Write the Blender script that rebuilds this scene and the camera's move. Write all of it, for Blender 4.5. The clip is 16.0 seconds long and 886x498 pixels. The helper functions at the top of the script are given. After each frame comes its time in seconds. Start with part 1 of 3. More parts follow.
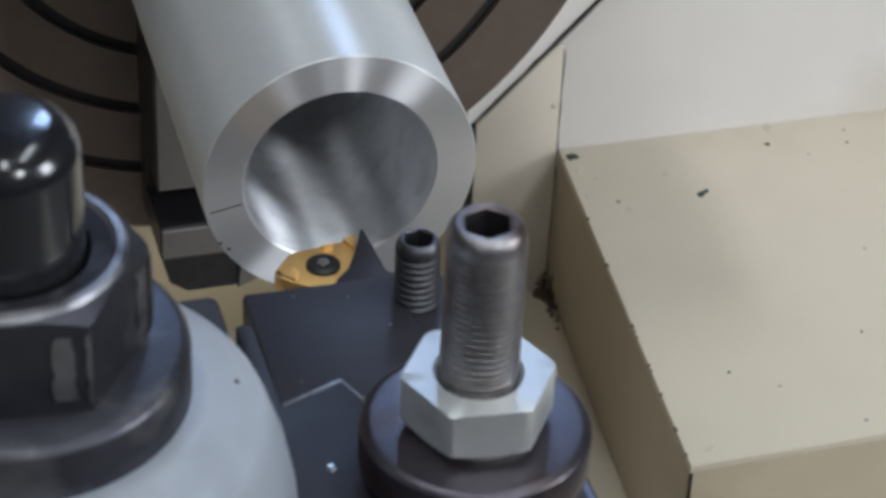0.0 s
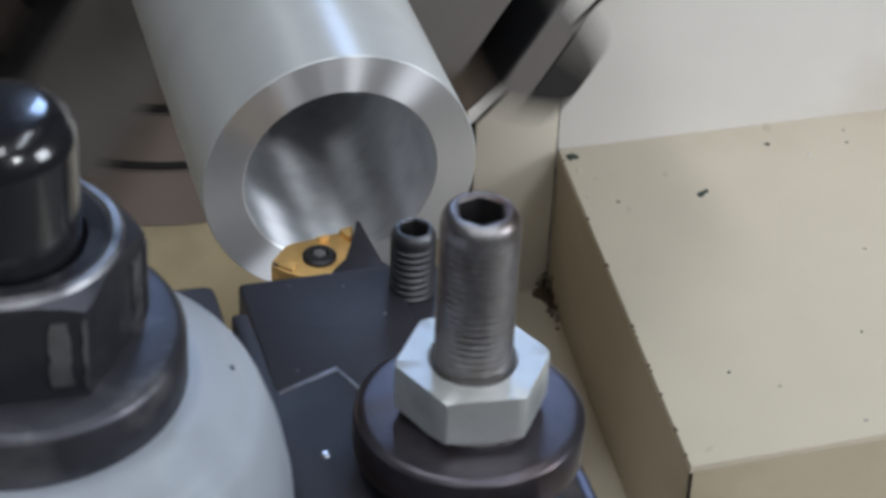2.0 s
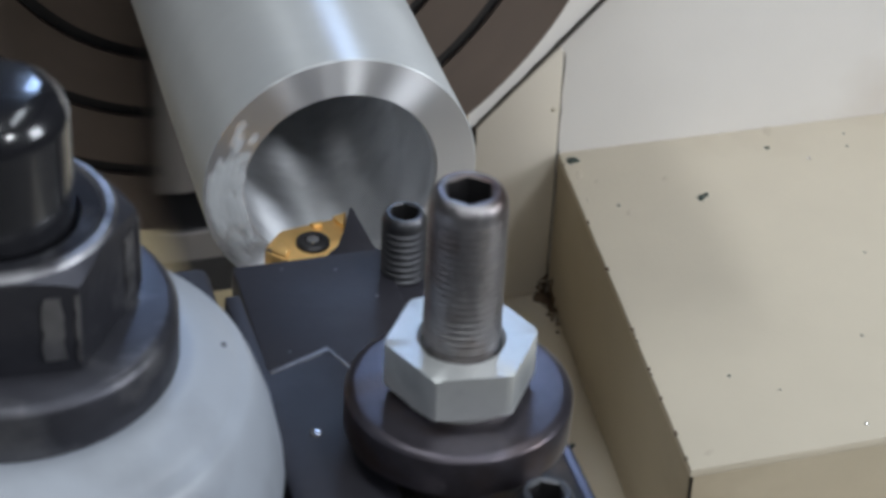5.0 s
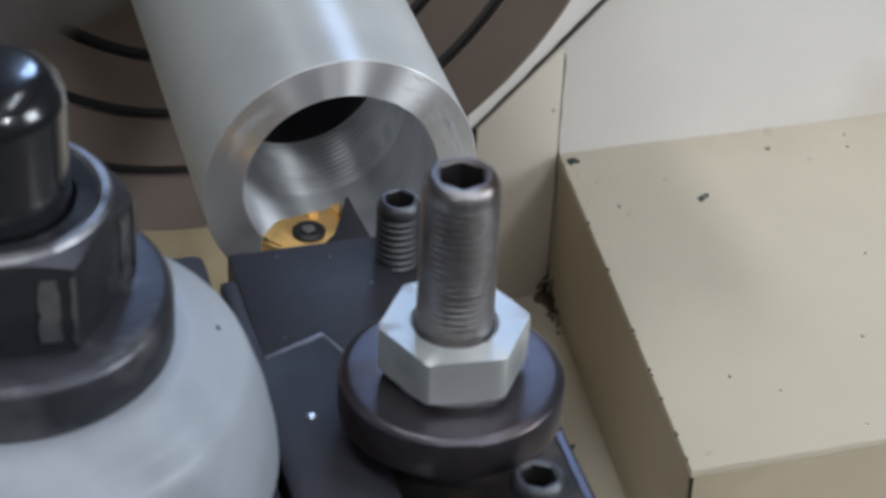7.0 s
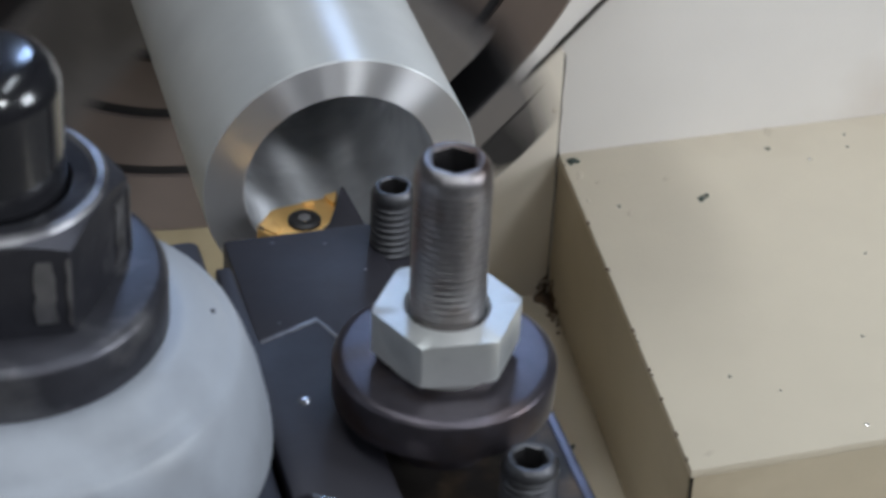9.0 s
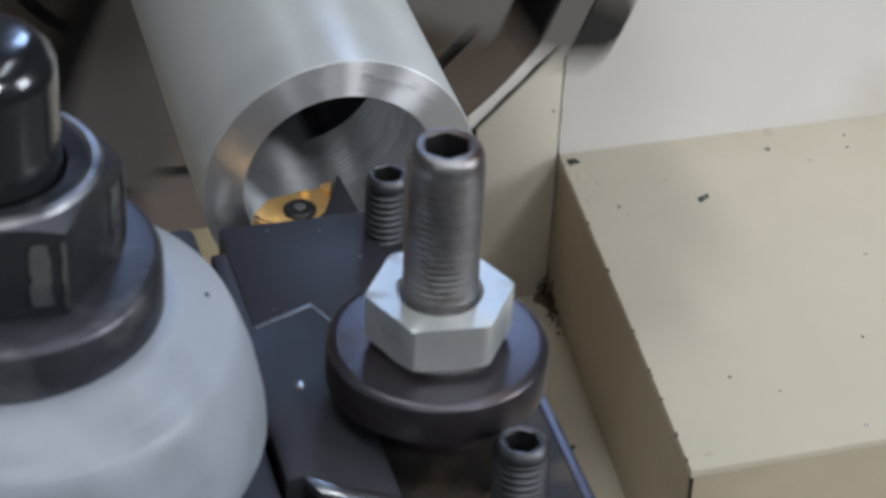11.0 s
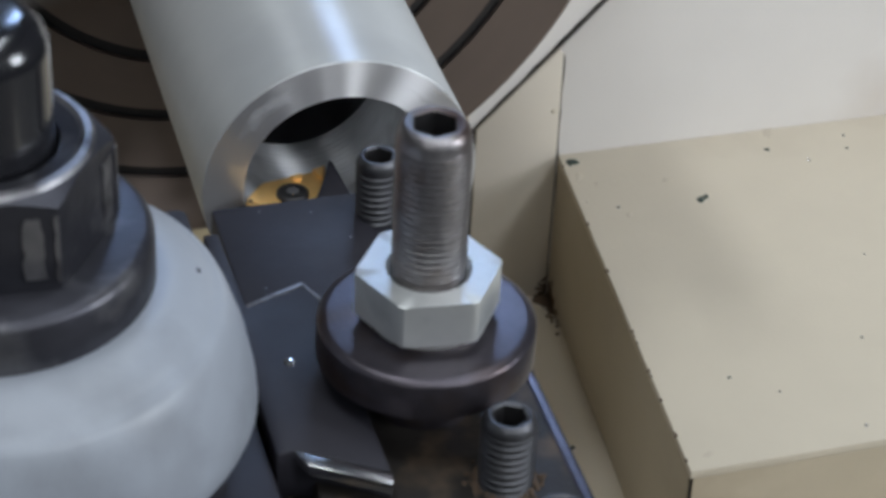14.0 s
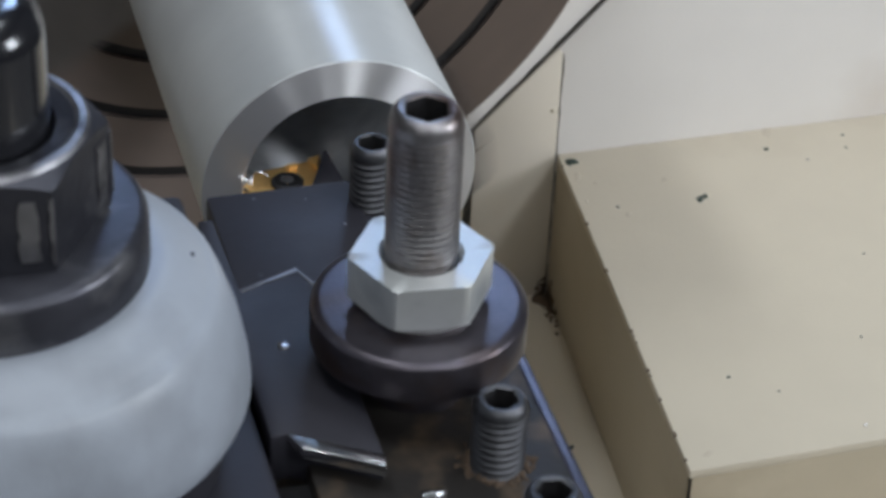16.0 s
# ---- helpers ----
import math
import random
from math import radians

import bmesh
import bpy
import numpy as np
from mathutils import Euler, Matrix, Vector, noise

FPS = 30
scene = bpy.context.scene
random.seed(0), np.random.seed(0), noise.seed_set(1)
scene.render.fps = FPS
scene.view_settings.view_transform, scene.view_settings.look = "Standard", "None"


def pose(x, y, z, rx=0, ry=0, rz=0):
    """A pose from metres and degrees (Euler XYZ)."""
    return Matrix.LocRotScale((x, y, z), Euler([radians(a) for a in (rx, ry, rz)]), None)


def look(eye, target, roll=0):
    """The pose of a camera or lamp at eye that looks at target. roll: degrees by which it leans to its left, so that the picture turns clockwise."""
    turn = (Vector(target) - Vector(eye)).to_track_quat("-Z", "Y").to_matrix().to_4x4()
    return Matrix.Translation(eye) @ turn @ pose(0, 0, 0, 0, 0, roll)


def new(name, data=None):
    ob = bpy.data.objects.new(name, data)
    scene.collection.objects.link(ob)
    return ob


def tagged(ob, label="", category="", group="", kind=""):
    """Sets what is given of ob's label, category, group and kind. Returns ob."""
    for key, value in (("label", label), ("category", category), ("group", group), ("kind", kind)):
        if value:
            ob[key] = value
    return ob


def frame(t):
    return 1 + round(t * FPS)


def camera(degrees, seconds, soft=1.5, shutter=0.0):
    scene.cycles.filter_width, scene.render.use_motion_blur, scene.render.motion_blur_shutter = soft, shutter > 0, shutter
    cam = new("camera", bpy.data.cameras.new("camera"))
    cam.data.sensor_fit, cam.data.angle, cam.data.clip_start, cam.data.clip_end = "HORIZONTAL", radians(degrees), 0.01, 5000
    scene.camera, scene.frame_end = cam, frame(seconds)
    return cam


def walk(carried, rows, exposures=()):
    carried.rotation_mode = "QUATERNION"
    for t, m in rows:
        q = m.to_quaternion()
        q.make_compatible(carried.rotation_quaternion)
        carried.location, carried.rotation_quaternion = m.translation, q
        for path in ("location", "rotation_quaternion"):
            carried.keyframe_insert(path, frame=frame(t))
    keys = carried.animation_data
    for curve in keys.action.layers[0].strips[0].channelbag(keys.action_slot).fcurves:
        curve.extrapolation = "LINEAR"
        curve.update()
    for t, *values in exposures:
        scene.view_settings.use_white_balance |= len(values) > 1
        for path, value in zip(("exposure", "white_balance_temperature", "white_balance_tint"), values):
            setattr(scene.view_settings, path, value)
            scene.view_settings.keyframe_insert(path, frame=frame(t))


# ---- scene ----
EYE = (-0.08731, -0.34703, 0.24372)
cam = camera(20.66, 16.0, soft=3.3, shutter=0.4)
cam.data.dof.use_dof, cam.data.dof.focus_distance, cam.data.dof.aperture_fstop = True, 0.47, 75.0
walk(cam, [
    (0, look(EYE, (0.01530, -0.01406, -0.00829), 2.74)),
    (1.5, look(EYE, (0.01530, -0.01406, -0.00829), 2.74)),
    (2.3, look(EYE, (0.01533, -0.01404, -0.00824), 2.74)),
    (3, look(EYE, (0.01536, -0.01392, -0.00808), 2.74)),
    (4, look(EYE, (0.01542, -0.01380, -0.00789), 2.74)),
    (5.2, look(EYE, (0.01535, -0.01367, -0.00774), 2.74)),
    (6.5, look(EYE, (0.01530, -0.01360, -0.00768), 2.74)),
    (9, look(EYE, (0.01530, -0.01359, -0.00766), 2.74)),
    (12, look(EYE, (0.01534, -0.01352, -0.00755), 2.74)),
    (14, look(EYE, (0.01544, -0.01352, -0.00751), 2.74)),
    (16, look(EYE, (0.01556, -0.01359, -0.00755), 2.74)),
], exposures=[(0, -0.20), (16, -0.20)])

# ---- world and light ----
world = bpy.data.worlds.new("sky")
scene.world = world
world.use_nodes = True
wn = world.node_tree
sky = wn.nodes.new("ShaderNodeTexSky")
sky.sky_type = "NISHITA"
sky.sun_disc = False
sky.sun_elevation, sky.sun_rotation = radians(35), radians(200)
wn.nodes["Background"].inputs[1].default_value = 0.12
wn.links.new(sky.outputs[0], wn.nodes["Background"].inputs[0])


def area(name, eye, target, sx, sy, watts, colour):
    data = bpy.data.lights.new(name, "AREA")
    data.shape, data.size, data.size_y, data.energy, data.color = "RECTANGLE", sx, sy, watts, colour
    ob = new(name, data)
    ob.matrix_world = look(eye, target)
    return ob


# area lights in the room's openings, out of view; north and east are window daylight
area("wall_opening_light", (0.85, 2.46, 1.75), (0.0, 0, 0.1), 0.50, 0.60, 18, (0.42, 0.61, 1.0))
area("wall_opening_light", (2.46, -1.4, 1.0), (0, 0, 0.0), 0.8, 1.1, 52, (0.86, 0.92, 1.0))
# two unseen lights added to brighten the bore and the chuck's left side
area("wall_opening_light", (1.08, -2.46, 1.90), (0, 0, 0.0), 0.34, 0.5, 26, (0.90, 0.95, 1.0))
area("wall_opening_light", (-1.3, -2.46, 2.0), (0, 0, 0.0), 0.56, 0.56, 13, (0.88, 0.94, 1.0))
# unseen overhead lights; the ceiling's openings are added for them
area("overhead_light", (0.95, -0.05, 2.36), (0.95, -0.05, 0), 0.26, 1.8, 17, (0.84, 0.92, 1.0))
# this one is added to brighten the tray and the stud
area("overhead_light", (0.10, -1.2, 2.36), (0.10, -1.2, 0), 0.22, 1.2, 12, (0.90, 0.95, 1.0))
area("overhead_light", (-0.6, 0.02, 2.36), (-0.6, 0.02, 0), 0.20, 0.6, 16, (0.90, 0.95, 1.0))


# ---- materials ----
def material(name, colour, rough=0.5, metal=0.0, spread=0.08, scale=300.0, bump=0.0, bump_scale=1500.0,
             stain=None, stain_scale=40.0, stain_from=0.6, rough_spread=0.1, coat=0.0, aniso=None, gloss=0.5):
    """colour varied by fine grain and by larger stains, with fine relief."""
    m = bpy.data.materials.new(name)
    m.use_nodes = True
    nt, b = m.node_tree, m.node_tree.nodes["Principled BSDF"]
    co = nt.nodes.new("ShaderNodeTexCoord")
    n1 = nt.nodes.new("ShaderNodeTexNoise")
    n1.inputs["Scale"].default_value, n1.inputs["Detail"].default_value = scale, 6
    nt.links.new(co.outputs["Object"], n1.inputs["Vector"])
    ramp = nt.nodes.new("ShaderNodeMix")
    ramp.data_type = "RGBA"
    ramp.inputs["A"].default_value = (*[max(0, c * (1 - spread)) for c in colour], 1)
    ramp.inputs["B"].default_value = (*[min(1, c * (1 + spread)) for c in colour], 1)
    nt.links.new(n1.outputs["Fac"], ramp.inputs["Factor"])
    out = ramp.outputs["Result"]
    if stain:
        n2 = nt.nodes.new("ShaderNodeTexNoise")
        n2.inputs["Scale"].default_value, n2.inputs["Detail"].default_value = stain_scale, 5
        nt.links.new(co.outputs["Object"], n2.inputs["Vector"])
        r2 = nt.nodes.new("ShaderNodeMapRange")
        r2.inputs["From Min"].default_value, r2.inputs["From Max"].default_value = stain_from, stain_from + 0.25
        nt.links.new(n2.outputs["Fac"], r2.inputs["Value"])
        mx = nt.nodes.new("ShaderNodeMix")
        mx.data_type = "RGBA"
        mx.inputs["B"].default_value = (*stain, 1)
        nt.links.new(r2.outputs["Result"], mx.inputs["Factor"])
        nt.links.new(out, mx.inputs["A"])
        out = mx.outputs["Result"]
    nt.links.new(out, b.inputs["Base Color"])
    b.inputs["Metallic"].default_value = metal
    n3 = nt.nodes.new("ShaderNodeTexNoise")
    n3.inputs["Scale"].default_value, n3.inputs["Detail"].default_value = scale * 0.4, 4
    nt.links.new(co.outputs["Object"], n3.inputs["Vector"])
    rr = nt.nodes.new("ShaderNodeMapRange")
    rr.inputs["To Min"].default_value, rr.inputs["To Max"].default_value = max(0.03, rough - rough_spread), min(1, rough + rough_spread)
    nt.links.new(n3.outputs["Fac"], rr.inputs["Value"])
    nt.links.new(rr.outputs["Result"], b.inputs["Roughness"])
    b.inputs["Coat Weight"].default_value = coat
    b.inputs["Specular IOR Level"].default_value = gloss
    if bump:
        n4 = nt.nodes.new("ShaderNodeTexNoise")
        n4.inputs["Scale"].default_value, n4.inputs["Detail"].default_value = bump_scale, 3
        nt.links.new(co.outputs["Object"], n4.inputs["Vector"])
        bp = nt.nodes.new("ShaderNodeBump")
        bp.inputs["Strength"].default_value, bp.inputs["Distance"].default_value = bump, 0.0003
        nt.links.new(n4.outputs["Fac"], bp.inputs["Height"])
        nt.links.new(bp.outputs["Normal"], b.inputs["Normal"])
    if aniso:
        amount, axis = aniso
        tg = nt.nodes.new("ShaderNodeTangent")
        tg.direction_type, tg.axis = "RADIAL", axis
        nt.links.new(tg.outputs["Tangent"], b.inputs["Tangent"])
        b.inputs["Anisotropic"].default_value = amount
        b.inputs["Anisotropic Rotation"].default_value = 0.25
    return m


CREAM = material("cream_enamel", (0.58, 0.52, 0.415), 0.42, 0, 0.05, 60, 0.15, 900, (0.48, 0.42, 0.325), 18, 0.58)
CREAM_WALL = material("pale_cream_enamel", (0.79, 0.755, 0.715), 0.45, 0, 0.04, 50, 0.12, 900, (0.66, 0.60, 0.54), 14, 0.60)
GUARD = material("guard_panel_enamel", (0.62, 0.56, 0.47), 0.45, 0, 0.05, 60, 0.15, 900, (0.52, 0.44, 0.34), 30, 0.60)
# cream turned olive: shade under the chuck put into the colour
SHADED_OLIVE = material("shaded_olive_enamel", (0.42, 0.35, 0.225), 0.45, 0, 0.08, 60, 0.15, 900, (0.30, 0.24, 0.15), 25, 0.55)
# cream darkened for the shade on the ledge's side and front, plus brown stains
SHADED_GRIMY = material("shaded_grimy_enamel", (0.46, 0.395, 0.29), 0.5, 0, 0.08, 60, 0.2, 900, (0.33, 0.265, 0.18), 22, 0.56)
SEAM = material("dark_seam", (0.03, 0.025, 0.02), 0.8)
SMUDGE = material("greasy_smudge", (0.50, 0.44, 0.35), 0.5, 0, 0.12, 900)
CHIP = material("dark_green_chip", (0.025, 0.042, 0.033), 0.5, 0, 0.3)
ALU_TURNED = material("turned_aluminium", (0.58, 0.592, 0.586), 0.38, 0.28, 0.05, 300, 0.0, 2500, (0.52, 0.53, 0.53), 45, 0.52, 0.05, aniso=(0.85, "Y"))
ALU_FACE = material("faced_aluminium", (0.80, 0.79, 0.80), 0.40, 0.80, 0.03, 400, 0.0, 2500, rough_spread=0.04, aniso=(1.0, "Y"))
ALU_BORE = material("bored_aluminium", (0.80, 0.81, 0.83), 0.45, 0.85, 0.12, 300, 0.06, 700, (0.60, 0.61, 0.64), 160, 0.50, 0.10, aniso=(0.96, "Y"))
# far darker than the bore's aluminium, for the shade deep in the tube
SHADED_UNDERCUT = material("shaded_undercut", (0.13, 0.13, 0.14), 0.55, 0.4)
CHUCK = material("ground_chuck_steel", (0.22, 0.177, 0.156), 0.50, 0.7, 0.14, 250, 0.05, 1500, (0.18, 0.15, 0.13), 40, 0.55, aniso=(0.85, "Y"))
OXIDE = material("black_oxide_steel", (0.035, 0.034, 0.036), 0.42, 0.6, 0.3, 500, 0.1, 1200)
JAW = material("jaw_steel", (0.20, 0.185, 0.18), 0.48, 0.6, 0.12, 300, 0.08)
HOLDER = material("blued_holder_steel", (0.026, 0.025, 0.032), 0.52, 0.1, 0.15, 350, 0.10, 1500, (0.028, 0.026, 0.028), 90, 0.6, gloss=0.36)
OILY = material("oily_shelf_steel", (0.020, 0.017, 0.015), 0.50, 0.1, 0.4, 180, 0.2, 900, (0.10, 0.07, 0.045), 130, 0.50)
STUD = material("worn_stud_steel", (0.31, 0.295, 0.30), 0.36, 0.92, 0.35, 600, 0.3, 2500, (0.15, 0.10, 0.08), 110, 0.50)
SCREW = material("black_screw_steel", (0.11, 0.11, 0.118), 0.45, 0.9, 0.2, 700, 0.1, 2000)
RING = material("browned_ring_steel", (0.095, 0.085, 0.098), 0.36, 0.85, 0.25, 400, 0.15, 1500, (0.085, 0.055, 0.042), 95, 0.50)
ZINC = material("zinc_plated_nut", (0.72, 0.735, 0.72), 0.50, 0.78, 0.05, 500, 0.08, 1200, (0.50, 0.52, 0.52), 110, 0.54, 0.07)
SOCKET = material("socket_black", (0.012, 0.011, 0.012), 0.6)
BOLT = material("black_bolt_steel", (0.010, 0.010, 0.012), 0.20, 0.0, 0.3, 400, 0.04, 700, rough_spread=0.05, coat=0.5)
BIGNUT = material("dark_nut_steel", (0.055, 0.055, 0.066), 0.42, 0.7, 0.3, 260, 0.25, 700, (0.17, 0.167, 0.175), 120, 0.53)
WORN = material("worn_steel_edge", (0.27, 0.265, 0.275), 0.45, 0.9, 0.35, 300, 0.2, 800, (0.07, 0.068, 0.075), 170, 0.46)
RUST = material("rusty_grime", (0.10, 0.066, 0.042), 0.8, 0, 0.4, 400, 0.4, 900)
CAP = material("grey_cap_paint", (0.31, 0.335, 0.375), 0.42, 0, 0.08, 130, 0.2, 600, (0.22, 0.235, 0.26), 60, 0.52)
GOLD = material("gold_coated_carbide", (0.84, 0.53, 0.20), 0.36, 0.65, 0.12, 600, 0.05)
BRIGHT = material("bright_cut_steel", (0.75, 0.75, 0.76), 0.22, 1.0, 0.08, 600, 0.05)
RED = material("red_plastic", (0.75, 0.02, 0.05), 0.35, 0, 0.05, 300)
MIST = material("white_foam_mist", (0.85, 0.87, 0.88), 0.6, 0, 0.03, 800)
MIST.node_tree.nodes["Principled BSDF"].inputs["Alpha"].default_value = 0.18
THIN_FOAM = material("thin_foam_film", (0.80, 0.82, 0.84), 0.45, 0, 0.05, 800, 0.2, 2000)
THIN_FOAM.node_tree.nodes["Principled BSDF"].inputs["Alpha"].default_value = 0.4
MILKY = material("milky_foam_film", (0.74, 0.75, 0.76), 0.6, 0, 0.1, 500, 0.1, 1200)
MILKY.node_tree.nodes["Principled BSDF"].inputs["Alpha"].default_value = 0.13
PLASTER = material("room_plaster", (0.12, 0.12, 0.12), 0.8, 0, 0.05, 3, 0.1, 60)
CONCRETE = material("concrete", (0.25, 0.24, 0.23), 0.8, 0, 0.15, 6, 0.1, 60)


# ---- mesh helpers, in millimetres ----
def part(name, bm, mat, parent=None, label="", smooth=True):
    bmesh.ops.recalc_face_normals(bm, faces=bm.faces)
    me = bpy.data.meshes.new(name)
    bmesh.ops.scale(bm, vec=(0.001, 0.001, 0.001), verts=bm.verts)
    bm.to_mesh(me)
    bm.free()
    me.materials.append(mat)
    if smooth:
        for f in me.polygons:
            f.use_smooth = True
        me.set_sharp_from_angle(angle=radians(35))
    ob = new(name, me)
    if parent:
        ob.parent = parent
    if label:
        tagged(ob, label)
    return ob


def thing(name, label, category, at=(0, 0, 0), group="", kind=""):
    ob = new(name)
    ob.empty_display_size = 0.01
    ob.location = Vector(at) * 0.001
    return tagged(ob, label, category, group, kind)


def loft(loops, n=48, cap=(True, True), axis="Z", at=(0, 0, 0), bm=None):
    """loops: functions of the angle, each giving (radius, height), or such pairs."""
    bm = bm or bmesh.new()
    rows = []
    for lp in loops:
        row = []
        for i in range(n):
            a = 2 * math.pi * i / n
            r, h = lp(a) if callable(lp) else lp
            c, s = r * math.cos(a), r * math.sin(a)
            v = (c, s, h) if axis == "Z" else (c, h, s) if axis == "Y" else (h, c, s)
            row.append(bm.verts.new(Vector(v) + Vector(at)))
        rows.append(row)
    for p, q in zip(rows, rows[1:]):
        for i in range(n):
            j = (i + 1) % n
            bm.faces.new((p[i], p[j], q[j], q[i]))
    if cap[0]:
        bm.faces.new(rows[0])
    if cap[1]:
        bm.faces.new(rows[-1])
    return bm


def hex_loop(corner, h, turn=0.0, inset=None, fall=0.5):
    """A hexagon's outline; with inset its corners are cut by a cone from that radius on."""
    def at(a):
        b = (a - turn) % (math.pi / 3) - math.pi / 6
        r = corner * math.cos(math.pi / 6) / math.cos(b)
        if inset is None:
            return r, h
        return r, h - max(0.0, r - inset) * fall
    return at


def hex_min(corner, limit, h, turn=0.0):
    def at(a):
        b = (a - turn) % (math.pi / 3) - math.pi / 6
        return min(limit, corner * math.cos(math.pi / 6) / math.cos(b)), h
    return at


def prism(points, lo, hi, axis="Z", bevel=0.0, segments=2, bm=None):
    """A polygon drawn out from lo to hi: points are (x, y) for Z, (x, z) for Y, (y, z) for X."""
    own = bmesh.new()

    def place(u, v, w):
        return (u, v, w) if axis == "Z" else (u, w, v) if axis == "Y" else (w, u, v)
    low = [own.verts.new(place(u, v, lo)) for u, v in points]
    top = [own.verts.new(place(u, v, hi)) for u, v in points]
    own.faces.new(low), own.faces.new(top)
    k = len(points)
    for i in range(k):
        own.faces.new((low[i], low[(i + 1) % k], top[(i + 1) % k], top[i]))
    if bevel:
        bmesh.ops.recalc_face_normals(own, faces=own.faces)
        bmesh.ops.bevel(own, geom=own.edges, offset=bevel, segments=segments, affect="EDGES", profile=0.5)
    if bm is None:
        return own
    tmp = bpy.data.meshes.new("tmp")
    own.to_mesh(tmp)
    own.free()
    bm.from_mesh(tmp)
    bpy.data.meshes.remove(tmp)
    return bm


def box(x0, y0, z0, x1, y1, z1, bevel=0.0, segments=2, bm=None):
    return prism([(x0, y0), (x1, y0), (x1, y1), (x0, y1)], z0, z1, "Z", bevel, segments, bm)


# ---- the room, closed round the machine ----
def room():
    def wall(name, bm, mat=PLASTER):
        tagged(part(name, bm, mat, smooth=False), "plain plastered workshop " + name.split("_")[0], name.split("_")[0], kind="structure")
    def holed(axis, lo, hi, *openings):
        """A wall from -2600 to 2600 with openings for the lights (u0, u1, z0, z1), in order along it."""
        b, start = bmesh.new(), -2600
        pieces = []
        for u0, u1, z0, z1 in openings:
            pieces += [(start, u0, -1100, 2400), (u0, u1, -1100, z0), (u0, u1, z1, 2400)]
            start = u1
        for a0, a1, c0, c1 in pieces + [(start, 2600, -1100, 2400)]:
            if axis == "Y":
                box(a0, lo, c0, a1, hi, c1, bm=b)
            else:
                box(lo, max(a0, -2500), c0, hi, min(a1, 2500), c1, bm=b)
        return b
    wall("wall_north", holed("Y", 2500, 2600, (580, 1120, 1430, 2070)))
    wall("wall_south", holed("Y", -2600, -2500, (-1600, -1000, 1700, 2300), (900, 1260, 1620, 2180)))
    wall("wall_west", holed("X", -2600, -2500))
    wall("wall_east", holed("X", 2500, 2600, (-1850, -950, 450, 1550)))
    wall("floor", box(-2600, -2600, -1200, 2600, 2600, -1100), CONCRETE)
    b = bmesh.new()
    for x0, y0, x1, y1 in ((-2600, -2600, -690, 2600), (-690, -2600, -510, -280), (-690, 320, -510, 2600), (-510, -2600, -10, 2600), (-10, -2600, 210, -1800), (-10, -600, 210, 2600), (210, -2600, 820, 2600),
                           (820, -2600, 1080, -950), (820, 850, 1080, 2600), (1080, -2600, 2600, 2600)):
        box(x0, y0, 2400, x1, y1, 2500, bm=b)
    wall("ceiling", b)


room()


# ---- the machine's fixed parts ----
def headstock():
    t = thing("headstock", "cream enamelled lathe headstock front with riveted guard panels", "headstock", (100, 200, -150))
    o = Vector((100, 200, -150))

    def put(name, bm, mat, label=""):
        bmesh.ops.translate(bm, vec=-o, verts=bm.verts)
        return part(name, bm, mat, t, label)
    put("casting", box(-330, 197.7, -200, 330, 560, 96, 3), CREAM_WALL, "pale cream casting")
    # guard panel beside the chuck, cut off at a slant
    put("guard_panel", prism([(88.2, -187), (88.2, -126.0), (110.9, -102.5), (112.45, -104.0), (112.45, -137), (112.4, -187)], 196.2, 197.6, "Y", 0.2), GUARD, "cream sheet-metal panel with chipped edges")
    edge = random.Random(31)
    left = [(112.72 + edge.uniform(0.05, 0.42), -187 + 82.2 * k / 30) for k in range(31)]
    # added thin sheet that lays the shade over the lower casting
    put("shade_sheet", box(-330, 196.9, -186.95, 85.8, 197.65, -104, 0.2), SHADED_OLIVE, "cream casting under the chuck, darkened to olive for its shade")
    put("side_panel", prism(left + [(111.2, -102.4), (263, 60), (330, 60), (330, -187)], 196.5, 197.6, "Y", 0.2), CREAM_WALL, "pale cream sheet-metal panel")
    for x, z in ((110.7, -122.5),):
        put("rivet", loft([(0.9, 196.3), (0.8, 196.0), (0.4, 195.8)], 12, axis="Y", at=(x, 0, z)), CREAM)
    b = bmesh.new()
    box(85.9, 197.0, -186.9, 88.3, 197.68, -126, bm=b)
    put("seam_gap", b, SEAM, "dark gap beside the panel")
    rnd = random.Random(3)
    low, high = [], []
    for k in range(41):
        u = k / 40
        x, z = 87.9 + 95 * u, -126.2 + 101 * u
        low.append((x + 0.3, z - 0.3))
        w = rnd.uniform(0.0, 0.45)
        high.append((x - 0.72 * w, z + 0.69 * w))
    put("seam_gap", prism(low + high[::-1], 197.0, 197.68, "Y"), SEAM, "dark ragged gap along the slanted edge")
    put("seam_gap", box(111.5, 197.0, -187, 113.2, 197.68, -104.6), SEAM, "dark joint between the panels")
    return t


